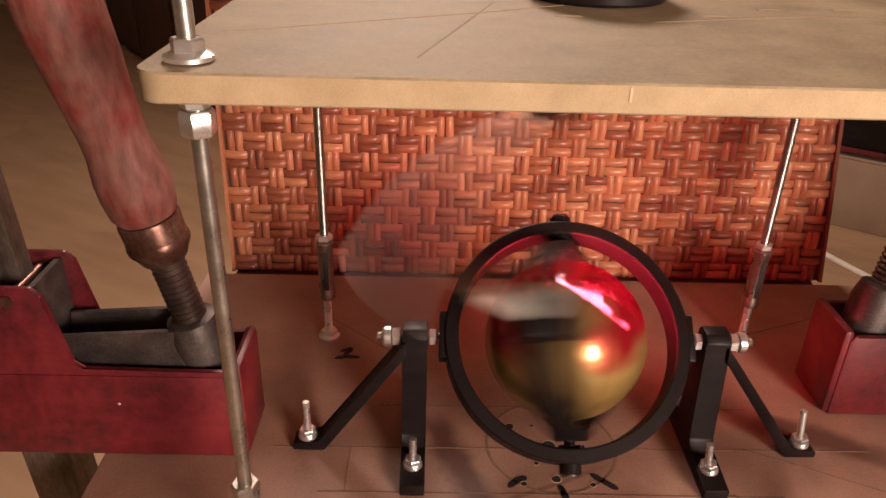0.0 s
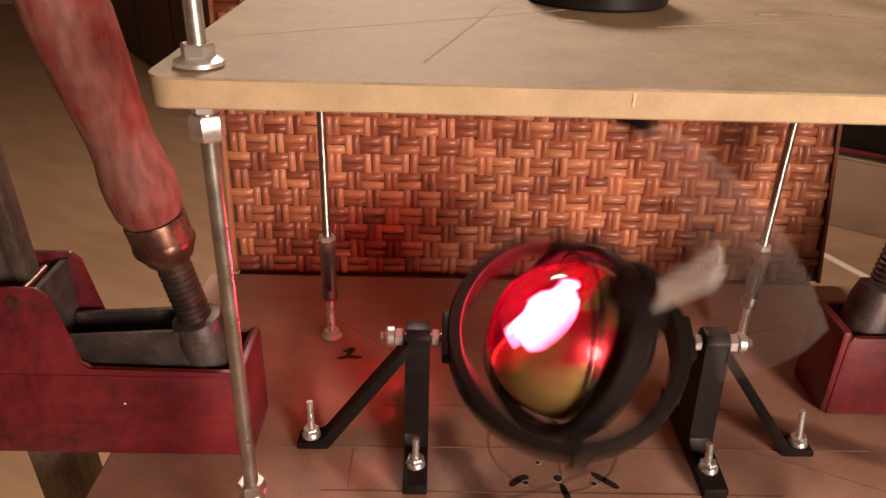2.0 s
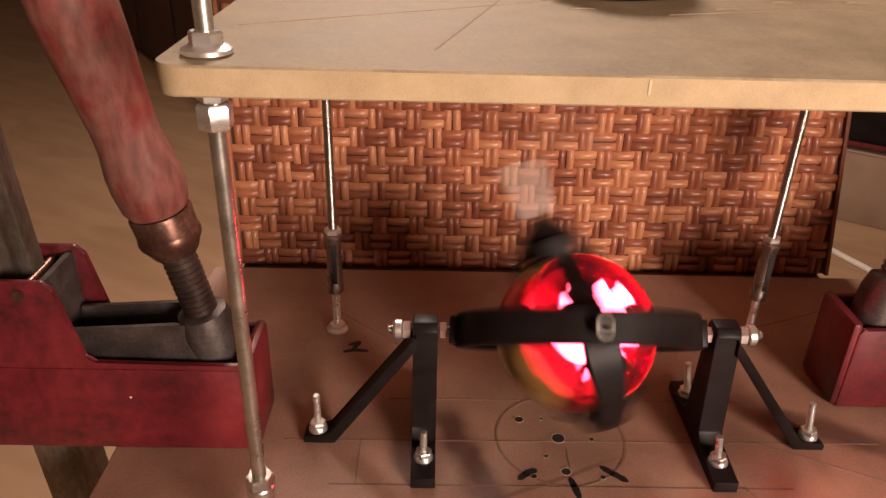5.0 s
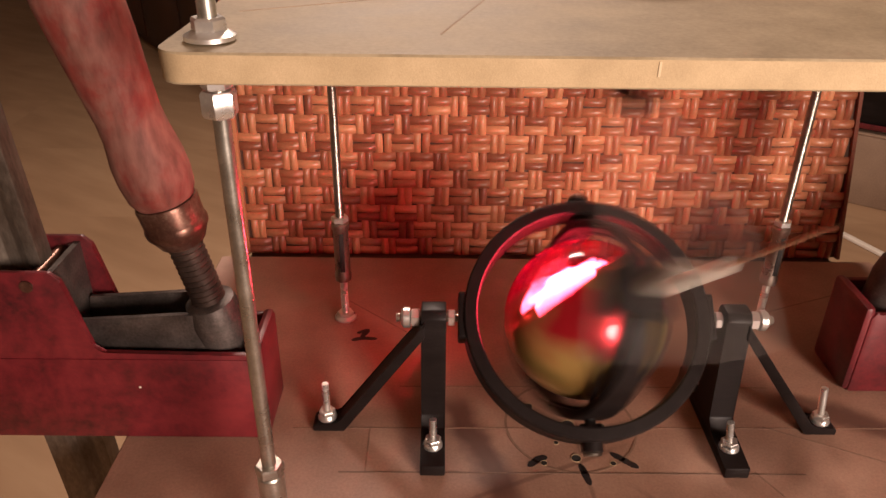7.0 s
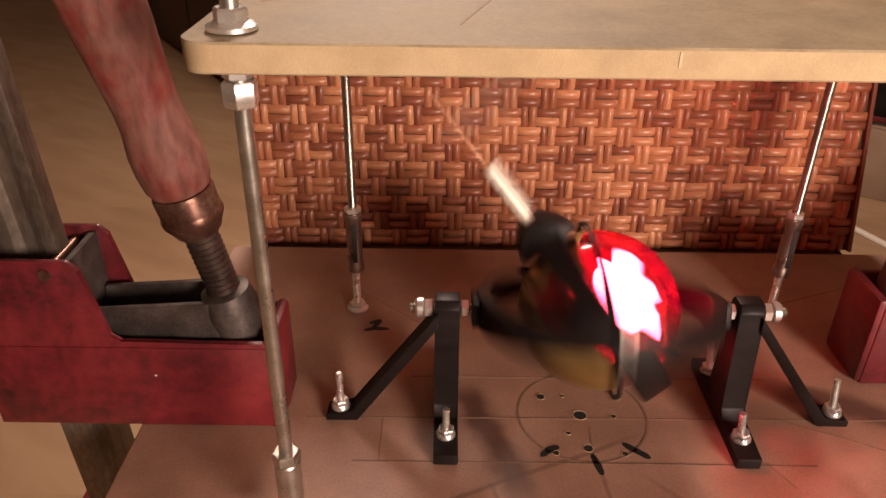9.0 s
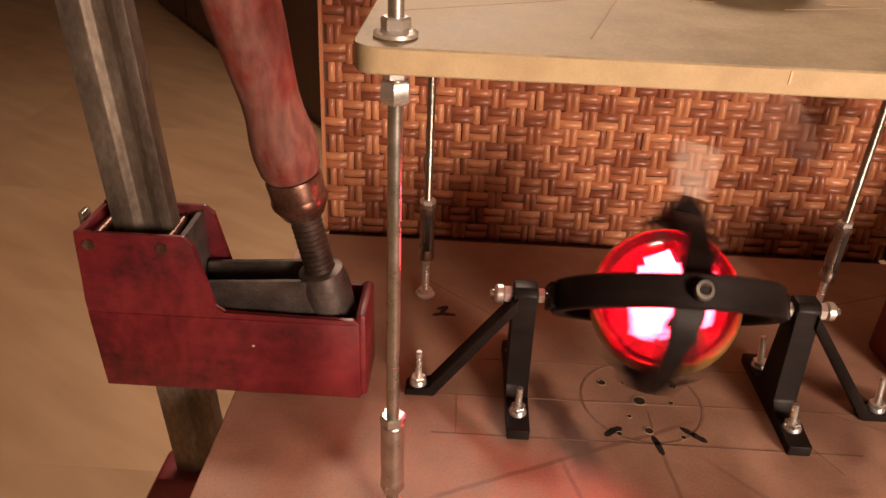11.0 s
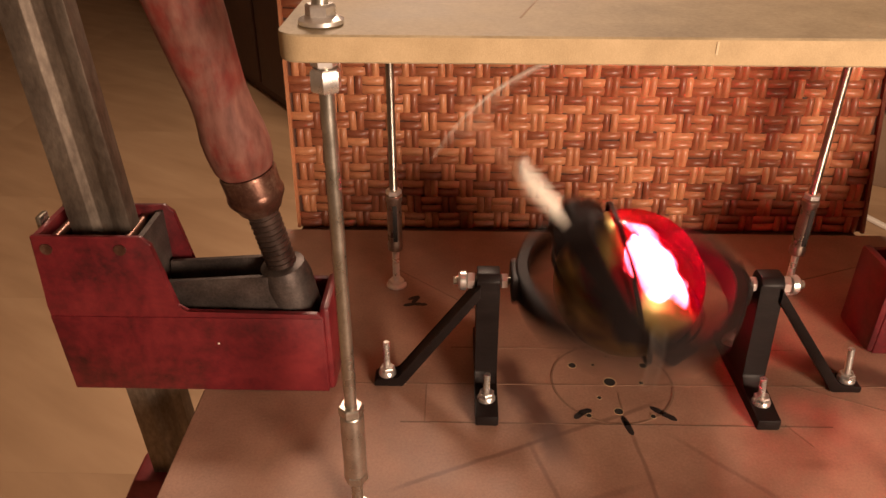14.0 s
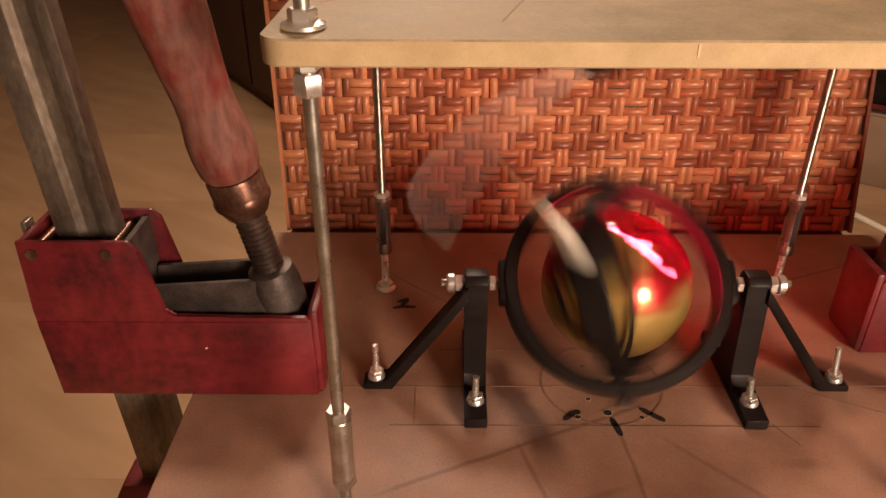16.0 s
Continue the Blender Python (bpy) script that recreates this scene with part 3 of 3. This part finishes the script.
# ---- clamps ----
def clamp(m, label):
    """A bar clamp: local x along its jaw from the bar, z up, seated on z = 0."""
    cl = empty("bar_clamp", m, label, "clamp", "clamps holding the base board")
    w = 0.054
    th = 0.004
    out = [(-0.054, 0.136), (0.0235, 0.136), (0.030, 0.130), (0.0395, 0.0775), (0.046, 0.0728), (0.142, 0.0735), (0.146, 0.069), (0.146, 0.0006), (-0.052, 0.0006), (-0.056, 0.078)]
    for y0 in (0.0, w - th):
        bm = BM()
        prism(bm, out, y0, y0 + th, 0.0012)
        part("side_plate", bm, RED, cl)
    bm = BM()
    prism(bm, [(-0.0525, 0.0010), (0.1455, 0.0010), (0.1455, 0.0690), (0.049, 0.0690), (-0.0555, 0.0690)], -0.0008, -0.0002, 0.0003)
    part("pressed_rib", bm, RED, cl)
    bm = BM()
    box(bm, 0.0650, 0.0666, -0.0012, -0.0007, 0.0452, 0.0466, 0.0002)
    part("paint_chip", bm, WHITE, cl)
    bm = BM()
    box(bm, 0.1425, 0.151, 0.0008, w - 0.0008, 0.0008, 0.0775, 0.004)
    part("end_plate", bm, RED, cl)
    # plate coloured near-black in place of the channel's own shade
    bm = BM()
    box(bm, 0.02, 0.142, th, w - th, 0.0008, 0.006)
    part("bottom_plate", bm, CAVITY, cl)
    bm = BM()
    box(bm, -0.0545, -0.0505, th, w - th, 0.006, 0.134)
    part("back_plate", bm, RED, cl)
    bm = BM()
    box(bm, 0.018, 0.022, th, w - th, 0.030, 0.132)
    part("back_plate", bm, CAST, cl)
    # profiled bar with two grooves
    bm = BM()
    pr = [(-0.0315, 0.020), (-0.0315, 0.036), (-0.016, 0.0358), (-0.010, 0.0335), (-0.002, 0.0335), (0.004, 0.0358), (0.012, 0.036), (0.012, 0.020), (0.004, 0.0202), (-0.002, 0.0232), (-0.010, 0.0232), (-0.016, 0.0202)]
    prism(bm, pr, -0.42, 0.16, 0.0006, Matrix.Translation((-0.012, 0, 0.08)) @ pose(0, 0, 0, 0, -3.2, 0) @ Matrix.Translation((0.012, 0, -0.08)) @ Matrix(((1, 0, 0, 0), (0, 0, 1, 0), (0, -1, 0, 0), (0, 0, 0, 1))))
    part("bar", bm, OLD_STEEL, cl, "grooved worn steel bar")
    for x in (-0.044, 0.008):
        bm = BM()
        lathe(bm, [(0.0042, -0.0012), (0.0042, 0.0), (0.0032, w)], 16, pose(x, 0, 0.126, -90, 0, 0))
        part("rivet", bm, RUSTY, cl)
    bm = BM()
    box(bm, -0.0600, -0.0560, 0.022, 0.034, 0.125, 0.139, 0.001)
    part("lug", bm, ZINC, cl)
    # lever with its boss
    bm = BM()
    prism(bm, [(0.020, 0.070), (0.024, 0.093), (0.098, 0.098), (0.112, 0.098), (0.112, 0.062), (0.080, 0.056), (0.026, 0.060)], 0.010, 0.014, 0.001)
    prism(bm, [(0.020, 0.070), (0.024, 0.093), (0.098, 0.098), (0.112, 0.098), (0.112, 0.062), (0.080, 0.056), (0.026, 0.060)], 0.040, 0.044, 0.001)
    box(bm, 0.024, 0.1, 0.012, 0.042, 0.058, 0.066)
    lever = part("lever", bm, CAST, cl)
    lean = Matrix.Translation((0.120, 0.027, 0.07)) @ pose(0, 0, 0, 0, -10.5, 0) @ pose(0, 0, 0, 5.0, 0, 0)
    bm = BM()
    lathe(bm, [(0.015, -0.014), (0.0185, -0.010), (0.0190, 0.020), (0.0165, 0.032), (0.012, 0.034)], 32, lean)
    part("boss", bm, CAST, lever)
    bm = BM()
    thread(bm, 0.0115, -0.066, 0.092, 0.0042, 24, 0.0016, lean)
    part("spindle", bm, SPINDLE, cl, "coarse dark screw spindle")
    bm = BM()
    lathe(bm, [(0.0125, 0.080), (0.0150, 0.082), (0.0178, 0.088), (0.0200, 0.0915), (0.0203, 0.0945), (0.0196, 0.0970), (0.0193, 0.0980), (0.0197, 0.1105), (0.0188, 0.1125)], 36, lean)
    ferrule = part("ferrule", bm, RUSTY, cl, "browned steel ferrule")
    bm = BM()
    prof = [(0.0178, 0.1128), (0.0205, 0.118), (0.0222, 0.130), (0.0218, 0.142), (0.0195, 0.158), (0.0190, 0.170), (0.0204, 0.190), (0.0222, 0.215), (0.0232, 0.240), (0.0225, 0.262), (0.017, 0.272), (0.008, 0.277)]
    lathe(bm, prof, 40, lean)
    for v in bm.verts:
        v.co += Vector((noise.noise(v.co * 60), noise.noise(v.co * 60 + Vector((5, 1, 2))), 0)) * 0.0008
    ferrule.parent = part("handle", bm, GRIP, cl, "scuffed red wooden handle")
    # fixed jaw below
    bm = BM()
    prism(bm, [(-0.085, -0.21), (0.034, -0.21), (0.034, -0.16), (0.0, -0.113), (-0.036, -0.113)], 0.010, 0.046, 0.003)
    part("lower_jaw", bm, RED, cl)
    return cl


clamp(pose(-0.370, 0.012, 0.0), "red bar clamp with scuffed wooden handle gripping the base board")
clamp(pose(0.368, 0.122, 0.0, 0, 0, 180), "red bar clamp standing on the base board edge")

# ---- marks on the boards ----
def flat_mark(name, pts, width, material, parent, z=0.0, thick=0.00025, taper=False):
    """A drawn stroke as a thin raised strip along the points."""
    bm = BM()
    if taper:
        fine = []
        for a, c in zip(pts, pts[1:]):
            fine += [(a[0] + (c[0] - a[0]) * k / 6, a[1] + (c[1] - a[1]) * k / 6) for k in range(6)]
        pts = fine + [pts[-1]]
    n = len(pts)
    rows = []
    for i, (x, y) in enumerate(pts):
        a = Vector(pts[max(i - 1, 0)])
        c = Vector(pts[min(i + 1, n - 1)])
        d = (c - a).normalized()
        u = abs(2 * i / (n - 1) - 1)
        w = 0.5 * width * ((1 - 0.75 * u ** 6) * (1 + 0.18 * noise.noise(Vector((x * 900, y * 900, 1)))) if taper else 1)
        o = Vector((-d.y, d.x)) * w
        rows.append([bm.verts.new((x + o.x, y + o.y, z + thick)), bm.verts.new((x - o.x, y - o.y, z + thick))])
    for a, b in zip(rows, rows[1:]):
        bm.faces.new((a[0], a[1], b[1], b[0]))
    bmesh.ops.extrude_face_region(bm, geom=list(bm.faces))
    for v in list(bm.verts)[len(rows) * 2:]:
        v.co.z = z - 0.0002
    return part(name, bm, material, parent, smooth=False)


def circle_pts(cx, cy, r, n=48, a0=0, a1=360):
    return [(cx + r * math.cos(radians(a0 + (a1 - a0) * i / n)), cy + r * math.sin(radians(a0 + (a1 - a0) * i / n))) for i in range(n + 1)]


for pts in ([(-0.167, -0.0205), (0.152, -0.0200)], [(-0.205, 0.0225), (0.235, 0.0265)], [(-0.130, 0.0705), (0.160, 0.0720)],
            [(0.0, -0.02), (0.001, 0.016)], [(0.118, -0.018), (0.13, -0.04)], [(0.14, 0.027), (0.26, -0.03)],
            [(-0.19, 0.20), (-0.10, 0.12)], [(-0.17, -0.095), (-0.12, -0.12)], [(0.175, 0.17), (0.30, 0.22)], [(-0.149, -0.02), (-0.149, 0.024)]):
    flat_mark("pencil_line", pts, 0.0010, PENCIL if pts[0][0] == -0.167 else FADED, base_board)
flat_mark("pencil_circle", circle_pts(-0.002, 0.028, 0.0475), 0.0018, FADED, base_board)
for pts, w in (([(-0.037, -0.0145), (-0.030, -0.0075), (-0.023, -0.0050)], 0.0052), ([(-0.001, -0.0115), (0.001, -0.021), (0.003, -0.031)], 0.0048), ([(0.022, -0.0005), (0.030, -0.0075), (0.039, -0.0150)], 0.0052)):
    flat_mark("marker_stroke", pts, w, INK, base_board, taper=True)
# the handwritten figure 1
for pts, w in (([(-0.1665, 0.1350), (-0.1605, 0.1475)], 0.0044), ([(-0.1705, 0.1415), (-0.1605, 0.1475)], 0.0038), ([(-0.1745, 0.1315), (-0.1650, 0.1345), (-0.1525, 0.1335)], 0.0044)):
    flat_mark("figure_one_stroke", pts, w, INK, base_board, taper=True)
for x, y, r in ((-0.004, 0.028, 0.0048), (-0.031, 0.048, 0.0032), (0.027, 0.049, 0.0034), (-0.003, -0.006, 0.0034), (0.021, 0.027, 0.0019), (-0.026, -0.011, 0.0022), (0.022, -0.011, 0.0021), (-0.015, 0.009, 0.0018), (-0.014, 0.049, 0.0016), (-0.0015, 0.060, 0.0014)):
    # near-black disc in place of the shade down each hole
    bm = BM()
    lathe(bm, [(r, -0.004), (r, 0.0003)], 20, Matrix.Translation((x, y, 0)))
    part("drilled_hole", bm, DARK, base_board, smooth=False)
    bm = BM()
    ring_mesh(bm, r, r * 1.13, 0.0002, 24, 0.00005, Matrix.Translation((x + r * 0.08, y - r * 0.1, 0.0003)))
    part("hole_rim", bm, MDF_EDGE, base_board)
for pts in ([(-0.19, -0.05), (-0.06, 0.02), (0.0, 0.06)], [(-0.10, -0.09), (-0.06, 0.05)], [(0.02, 0.0), (0.12, 0.03), (0.19, 0.02)], [(-0.17, 0.10), (-0.05, 0.14)]):
    flat_mark("pencil_line", pts, 0.0008, FAINT, top_board, 0.310)
for x, y in ((-0.03, 0.010), (0.09, 0.045), (0.135, 0.05), (0.05, 0.02)):
    flat_mark("scuff", [(x, y), (x + 0.006, y + 0.003), (x + 0.014, y + 0.002)], 0.0025, MDF_EDGE, top_board, 0.310)
bm = BM()
box(bm, -0.0206, -0.0196, -0.1233, -0.1228, 0.3030, 0.3085)
part("pale_nick", bm, NICK, top_board)

# ---- background things on the floor ----
def carton(name, m, sx, sy, sz, material, label):
    ob = empty(name, m, label, "box")
    bm = BM()
    box(bm, -sx / 2, sx / 2, -sy / 2, sy / 2, 0, sz, 0.004)
    part("body", bm, material, ob)
    for i in range(3):
        for j in range(2):
            # closed dark block, coloured as the shade within a punched hole
            bm = BM()
            box(bm, -sx * 0.44 + j * sx * 0.88 - 0.006, -sx * 0.44 + j * sx * 0.88 + 0.006, -sy / 2 - 0.002, -sy / 2 + 0.004, sz * (0.2 + 0.3 * i), sz * (0.2 + 0.3 * i) + 0.016, 0.002)
            part("punched_hole", bm, DARK, ob)
    bm = BM()
    box(bm, -sx * 0.5, sx * 0.5, -sy * 0.5, sy * 0.5, sz + 0.0005, sz + 0.006, 0.002)
    part("lid", bm, material, ob)
    return ob


cab = empty("dark_cabinet", pose(-0.60, 2.36, FLOOR_Z, 0, 0, 124.5), "dark brown wooden cabinet standing on the floor", "cabinet")
bm = BM()
box(bm, 0, 3.0, -0.6, 0, 0.0, 0.95, 0.006)
part("body", bm, DARK_WOOD, cab)
for i in range(4):
    bm = BM()
    box(bm, 0.03 + 0.74 * i, 0.74 + 0.74 * i, 0.0006, 0.016, 0.05, 0.92, 0.004)
    door = part("door", bm, DARK_WOOD, cab)
    bm = BM()
    lathe(bm, [(0.012, 0.0162), (0.016, 0.03), (0.012, 0.036)], 16, Matrix.Translation((0.68 + 0.74 * i, 0, 0.5)) @ pose(0, 0, 0, -90, 0, 0))
    part("knob", bm, CAST, door)
carton("punched_carton", pose(1.595, 2.11, FLOOR_Z, 0, 0, -34), 0.50, 0.40, 0.25, CARTON, "brown cardboard box with punched holes on the floor")
bag = empty("black_bag", pose(1.595, 2.11, FLOOR_Z + 0.257, 0, 0, -34), "crumpled black bag lying on the cardboard box", "bag")
bm = BM()
box(bm, -0.26, 0.24, -0.18, 0.17, 0.0, 0.16, 0.03)
bmesh.ops.subdivide_edges(bm, edges=list(bm.edges), cuts=3, use_grid_fill=True)
for v in bm.verts:
    if v.co.z > 0.02:
        v.co += Vector((noise.noise(v.co * 14), noise.noise(v.co * 14 + Vector((3, 0, 0))), noise.noise(v.co * 11 + Vector((0, 4, 0))))) * 0.03
part("body", bm, PLASTIC, bag)
bm = BM()
box(bm, -0.255, 0.235, -0.187, -0.180, 0.012, 0.030, 0.002)
part("strap", bm, RED, bag, "dark red strap")
cable = empty("white_cable", pose(0, 0, FLOOR_Z), "off-white flat cable lying on the floor", "cable")
bm = BM()
for a, c in (((1.10, 2.05), (1.22, 1.77)), ((1.22, 1.77), (1.31, 1.57)), ((1.31, 1.57), (1.45, 1.25))):
    ang = math.degrees(math.atan2(c[1] - a[1], c[0] - a[0]))
    box(bm, 0, math.dist(a, c) + 0.004, -0.011, 0.011, 0.0005, 0.012, 0.003, pose(a[0], a[1], 0, 0, 0, ang))
part("sheath", bm, WHITE, cable)

# ---- woven mat ----
MAT_Y, MAT_X0, MAT_X1, MAT_Z0, MAT_Z1 = 0.303, -0.304, 0.328, -0.012, 0.372
mat = empty("woven_mat", pose(0, MAT_Y, MAT_Z0, -3.0, 0, 0), "upright varnished reddish brown woven rattan mat", "mat")
bm = BM()
SLANT = 0.11
prism(bm, [(MAT_X0 + 0.002, 0), (MAT_X1 - 0.002, 0), (MAT_X1 - 0.002 - SLANT * (MAT_Z1 - MAT_Z0), MAT_Z1 - MAT_Z0), (MAT_X0 + 0.002, MAT_Z1 - MAT_Z0)], 0.0035, 0.0055)
part("backing", bm, DARK_WOOD, mat)


def strand_data(length, width, thick):
    """A pillow-shaped strand: vertices and faces, lying along x, bulging to -y."""
    vs, fs = [], []
    nx, nz = 6, 4
    for i in range(nx + 1):
        u = i / nx
        bow = math.sin(math.pi * u) ** 0.45
        for j in range(nz + 1):
            v = j / nz
            rise = math.sin(math.pi * v) ** 0.45
            vs.append(((u - 0.5) * length, -thick * (0.12 + 0.88 * bow) * (0.25 + 0.75 * rise) + 0.003, (v - 0.5) * width * (0.92 + 0.08 * bow)))
    for i in range(nx):
        for j in range(nz):
            a = i * (nz + 1) + j
            fs.append((a, a + nz + 1, a + nz + 2, a + 1))
    return vs, fs


CELL_X, CELL_Z = 0.0196, 0.0190
strand_v, strand_f = strand_data(1.0, 1.0, 1.0)


def strand_mesh(length, width, thick):
    me = bpy.data.meshes.new("strand")
    me.from_pydata([(x * length, (y - 0.003) * thick + 0.003, z * width) for x, y, z in strand_v], [], strand_f)
    for p in me.polygons:
        p.use_smooth = True
    me.materials.append(RATTAN)
    return me


H_MESH = strand_mesh(CELL_X * 1.26, CELL_Z * 0.48, 0.0056)
V_MESH = strand_mesh(CELL_Z * 1.22, CELL_X * 0.40, 0.0046)


def weave():
    rest_v, rest_f = [], []
    cols = int(round((MAT_X1 - MAT_X0) / CELL_X))
    rows = int((MAT_Z1 - MAT_Z0) / CELL_Z)
    made = 0
    rng = random.Random(4)
    for j in range(rows):
        for i in range(cols):
            flat = (i + j) % 2 == 0
            z = (j + 0.5) * CELL_Z
            x = MAT_X0 + 0.005 + (i + 0.5) * (MAT_X1 - SLANT * z - MAT_X0 - 0.010) / cols
            for k in (-0.5, 0.5):
                jit = (rng.uniform(-0.0006, 0.0006), rng.uniform(-0.0005, 0.0005), rng.uniform(-2.5, 2.5))
                if flat:
                    m = pose(x + jit[0], jit[1], z + k * CELL_Z * 0.49 + jit[1], 0, jit[2], 0)
                    me, ln, wd, th = H_MESH, CELL_X * 1.26, CELL_Z * 0.48, 0.0056
                else:
                    m = pose(x + k * CELL_X * 0.40 + jit[0], jit[1], z, 0, 90 + jit[2], 0)
                    me, ln, wd, th = V_MESH, CELL_Z * 1.22, CELL_X * 0.40, 0.0046
                if 2 <= j <= 8 and 5 <= i <= 26 and made < 300:
                    ob = new("strand", me)
                    ob.parent = mat
                    ob.matrix_basis = m
                    made += 1
                else:
                    o = len(rest_v)
                    rest_v.extend((m @ Vector((a * ln, (b - 0.003) * th + 0.003, c * wd)))[:] for a, b, c in strand_v)
                    rest_f.extend(tuple(q + o for q in f) for f in strand_f)
    me = bpy.data.meshes.new("strands")
    me.from_pydata(rest_v, [], rest_f)
    for p in me.polygons:
        p.use_smooth = True
    me.materials.append(RATTAN)
    ob = new("outer_strand", me)
    ob.parent = mat
    tagged(ob, kind="stuff")


weave()
# bound edges of the mat
for x in (MAT_X0 + 0.0015, MAT_X1 - 0.0015):
    bm = BM()
    top = x if x < 0 else x - SLANT * (MAT_Z1 - MAT_Z0)
    prism(bm, [(x - 0.0018, 0), (x + 0.0018, 0), (top + 0.0018, MAT_Z1 - MAT_Z0), (top - 0.0018, MAT_Z1 - MAT_Z0)], -0.0015, 0.005)
    part("edge_strip", bm, RATTAN, mat)

# ---- floor boards ----
plank_w = 0.62
plank_mesh = {}
rng = random.Random(9)
for i in range(-5, 10):
    y0, y1 = max(i * plank_w, -3.0), min((i + 1) * plank_w, 6.0)
    x = -4.0 + rng.uniform(-1.0, 0)
    while x < 4.0:
        x0, x1 = max(x, -4.0), min(x + 2.4, 4.0)
        size = (round(x1 - x0, 4), round(y1 - y0, 4))
        if size not in plank_mesh:
            bm = BM()
            box(bm, 0.0001, size[0] - 0.0001, 0.0001, size[1] - 0.0001, -0.012, 0.0)
            plank_mesh[size] = finish(bm, "floor_board", FLOORWOOD)
        if size[0] > 0.05:
            ob = new("floor_board", plank_mesh[size])
            ob.parent = floor
            ob.matrix_basis = pose(x0, y0, FLOOR_Z)
        x += 2.4

# ---- motion of the gimbal ----
ALPHA = radians(44.0)      # half angle of the rod's cone
NOD = radians(4.0)         # the cone's axis nods towards the front
OFFSET = 0.30              # the motor's axis stands behind the ball's centre
TURNS = [(0.0, -113), (0.5, -90), (1.0, -71), (1.5, -54), (2.0, -44), (2.5, -30), (3.0, 1), (3.5, 29), (4.0, 43), (6.5, -116), (7.0, -65), (7.5, -17),
         (8.0, 34), (10.5, 13), (11.0, 69), (11.5, 144), (12.0, -130), (12.5, -51), (13.0, 29), (13.5, 99), (14.0, -166), (14.5, -48), (15.0, 35), (15.5, 138), (16.0, -122)]


def rate(t):
    """Degrees a second: the drive speeds up a little."""
    return 1466.0 if t < 4.1 else 1530.0 if t < 10 else 1600.0


def phase_rows():
    """The unwrapped turn of the drive at the keyed times."""
    out = [(0.0, float(TURNS[0][1]))]
    for t, a in TURNS[1:]:
        t0, a0 = out[-1]
        guess = a0 + rate(t) * (t - t0)
        out.append((t, a + 360.0 * round((guess - a) / 360.0)))
    return out


def phase(rows, t):
    for (t0, a0), (t1, a1) in zip(rows, rows[1:]):
        if t <= t1:
            return a0 + (a1 - a0) * (t - t0) / (t1 - t0)
    return rows[-1][1]


def turned(cols):
    m = Matrix(((cols[0][0], cols[1][0], cols[2][0], CX), (cols[0][1], cols[1][1], cols[2][1], CY), (cols[0][2], cols[1][2], cols[2][2], CZ), (0, 0, 0, 1)))
    return m


def motions():
    rows = phase_rows()
    ring_rows, cage_rows, arm_rows = [], [], []
    for f in range(16 * FPS + 1):
        t = f / FPS
        turn = radians(phase(rows, t))
        a = math.atan2(OFFSET + math.sin(turn), math.cos(turn))
        r = Vector((math.sin(ALPHA) * math.cos(a), math.sin(ALPHA) * math.sin(a), math.cos(ALPHA)))
        r = Matrix.Rotation(NOD, 3, "X") @ r
        p = Vector((0, r.z, -r.y)).normalized()
        x = Vector((1, 0, 0))
        ring_rows.append((t, turned((x, p, x.cross(p)))))
        cage_rows.append((t, turned((p.cross(r), p, r))))
        arm_rows.append((t, pose(CX, CY, CZ, 0, 0, math.degrees(a))))
    walk(ring_hub, ring_rows)
    walk(cage, cage_rows)
    walk(arm, arm_rows)


motions()
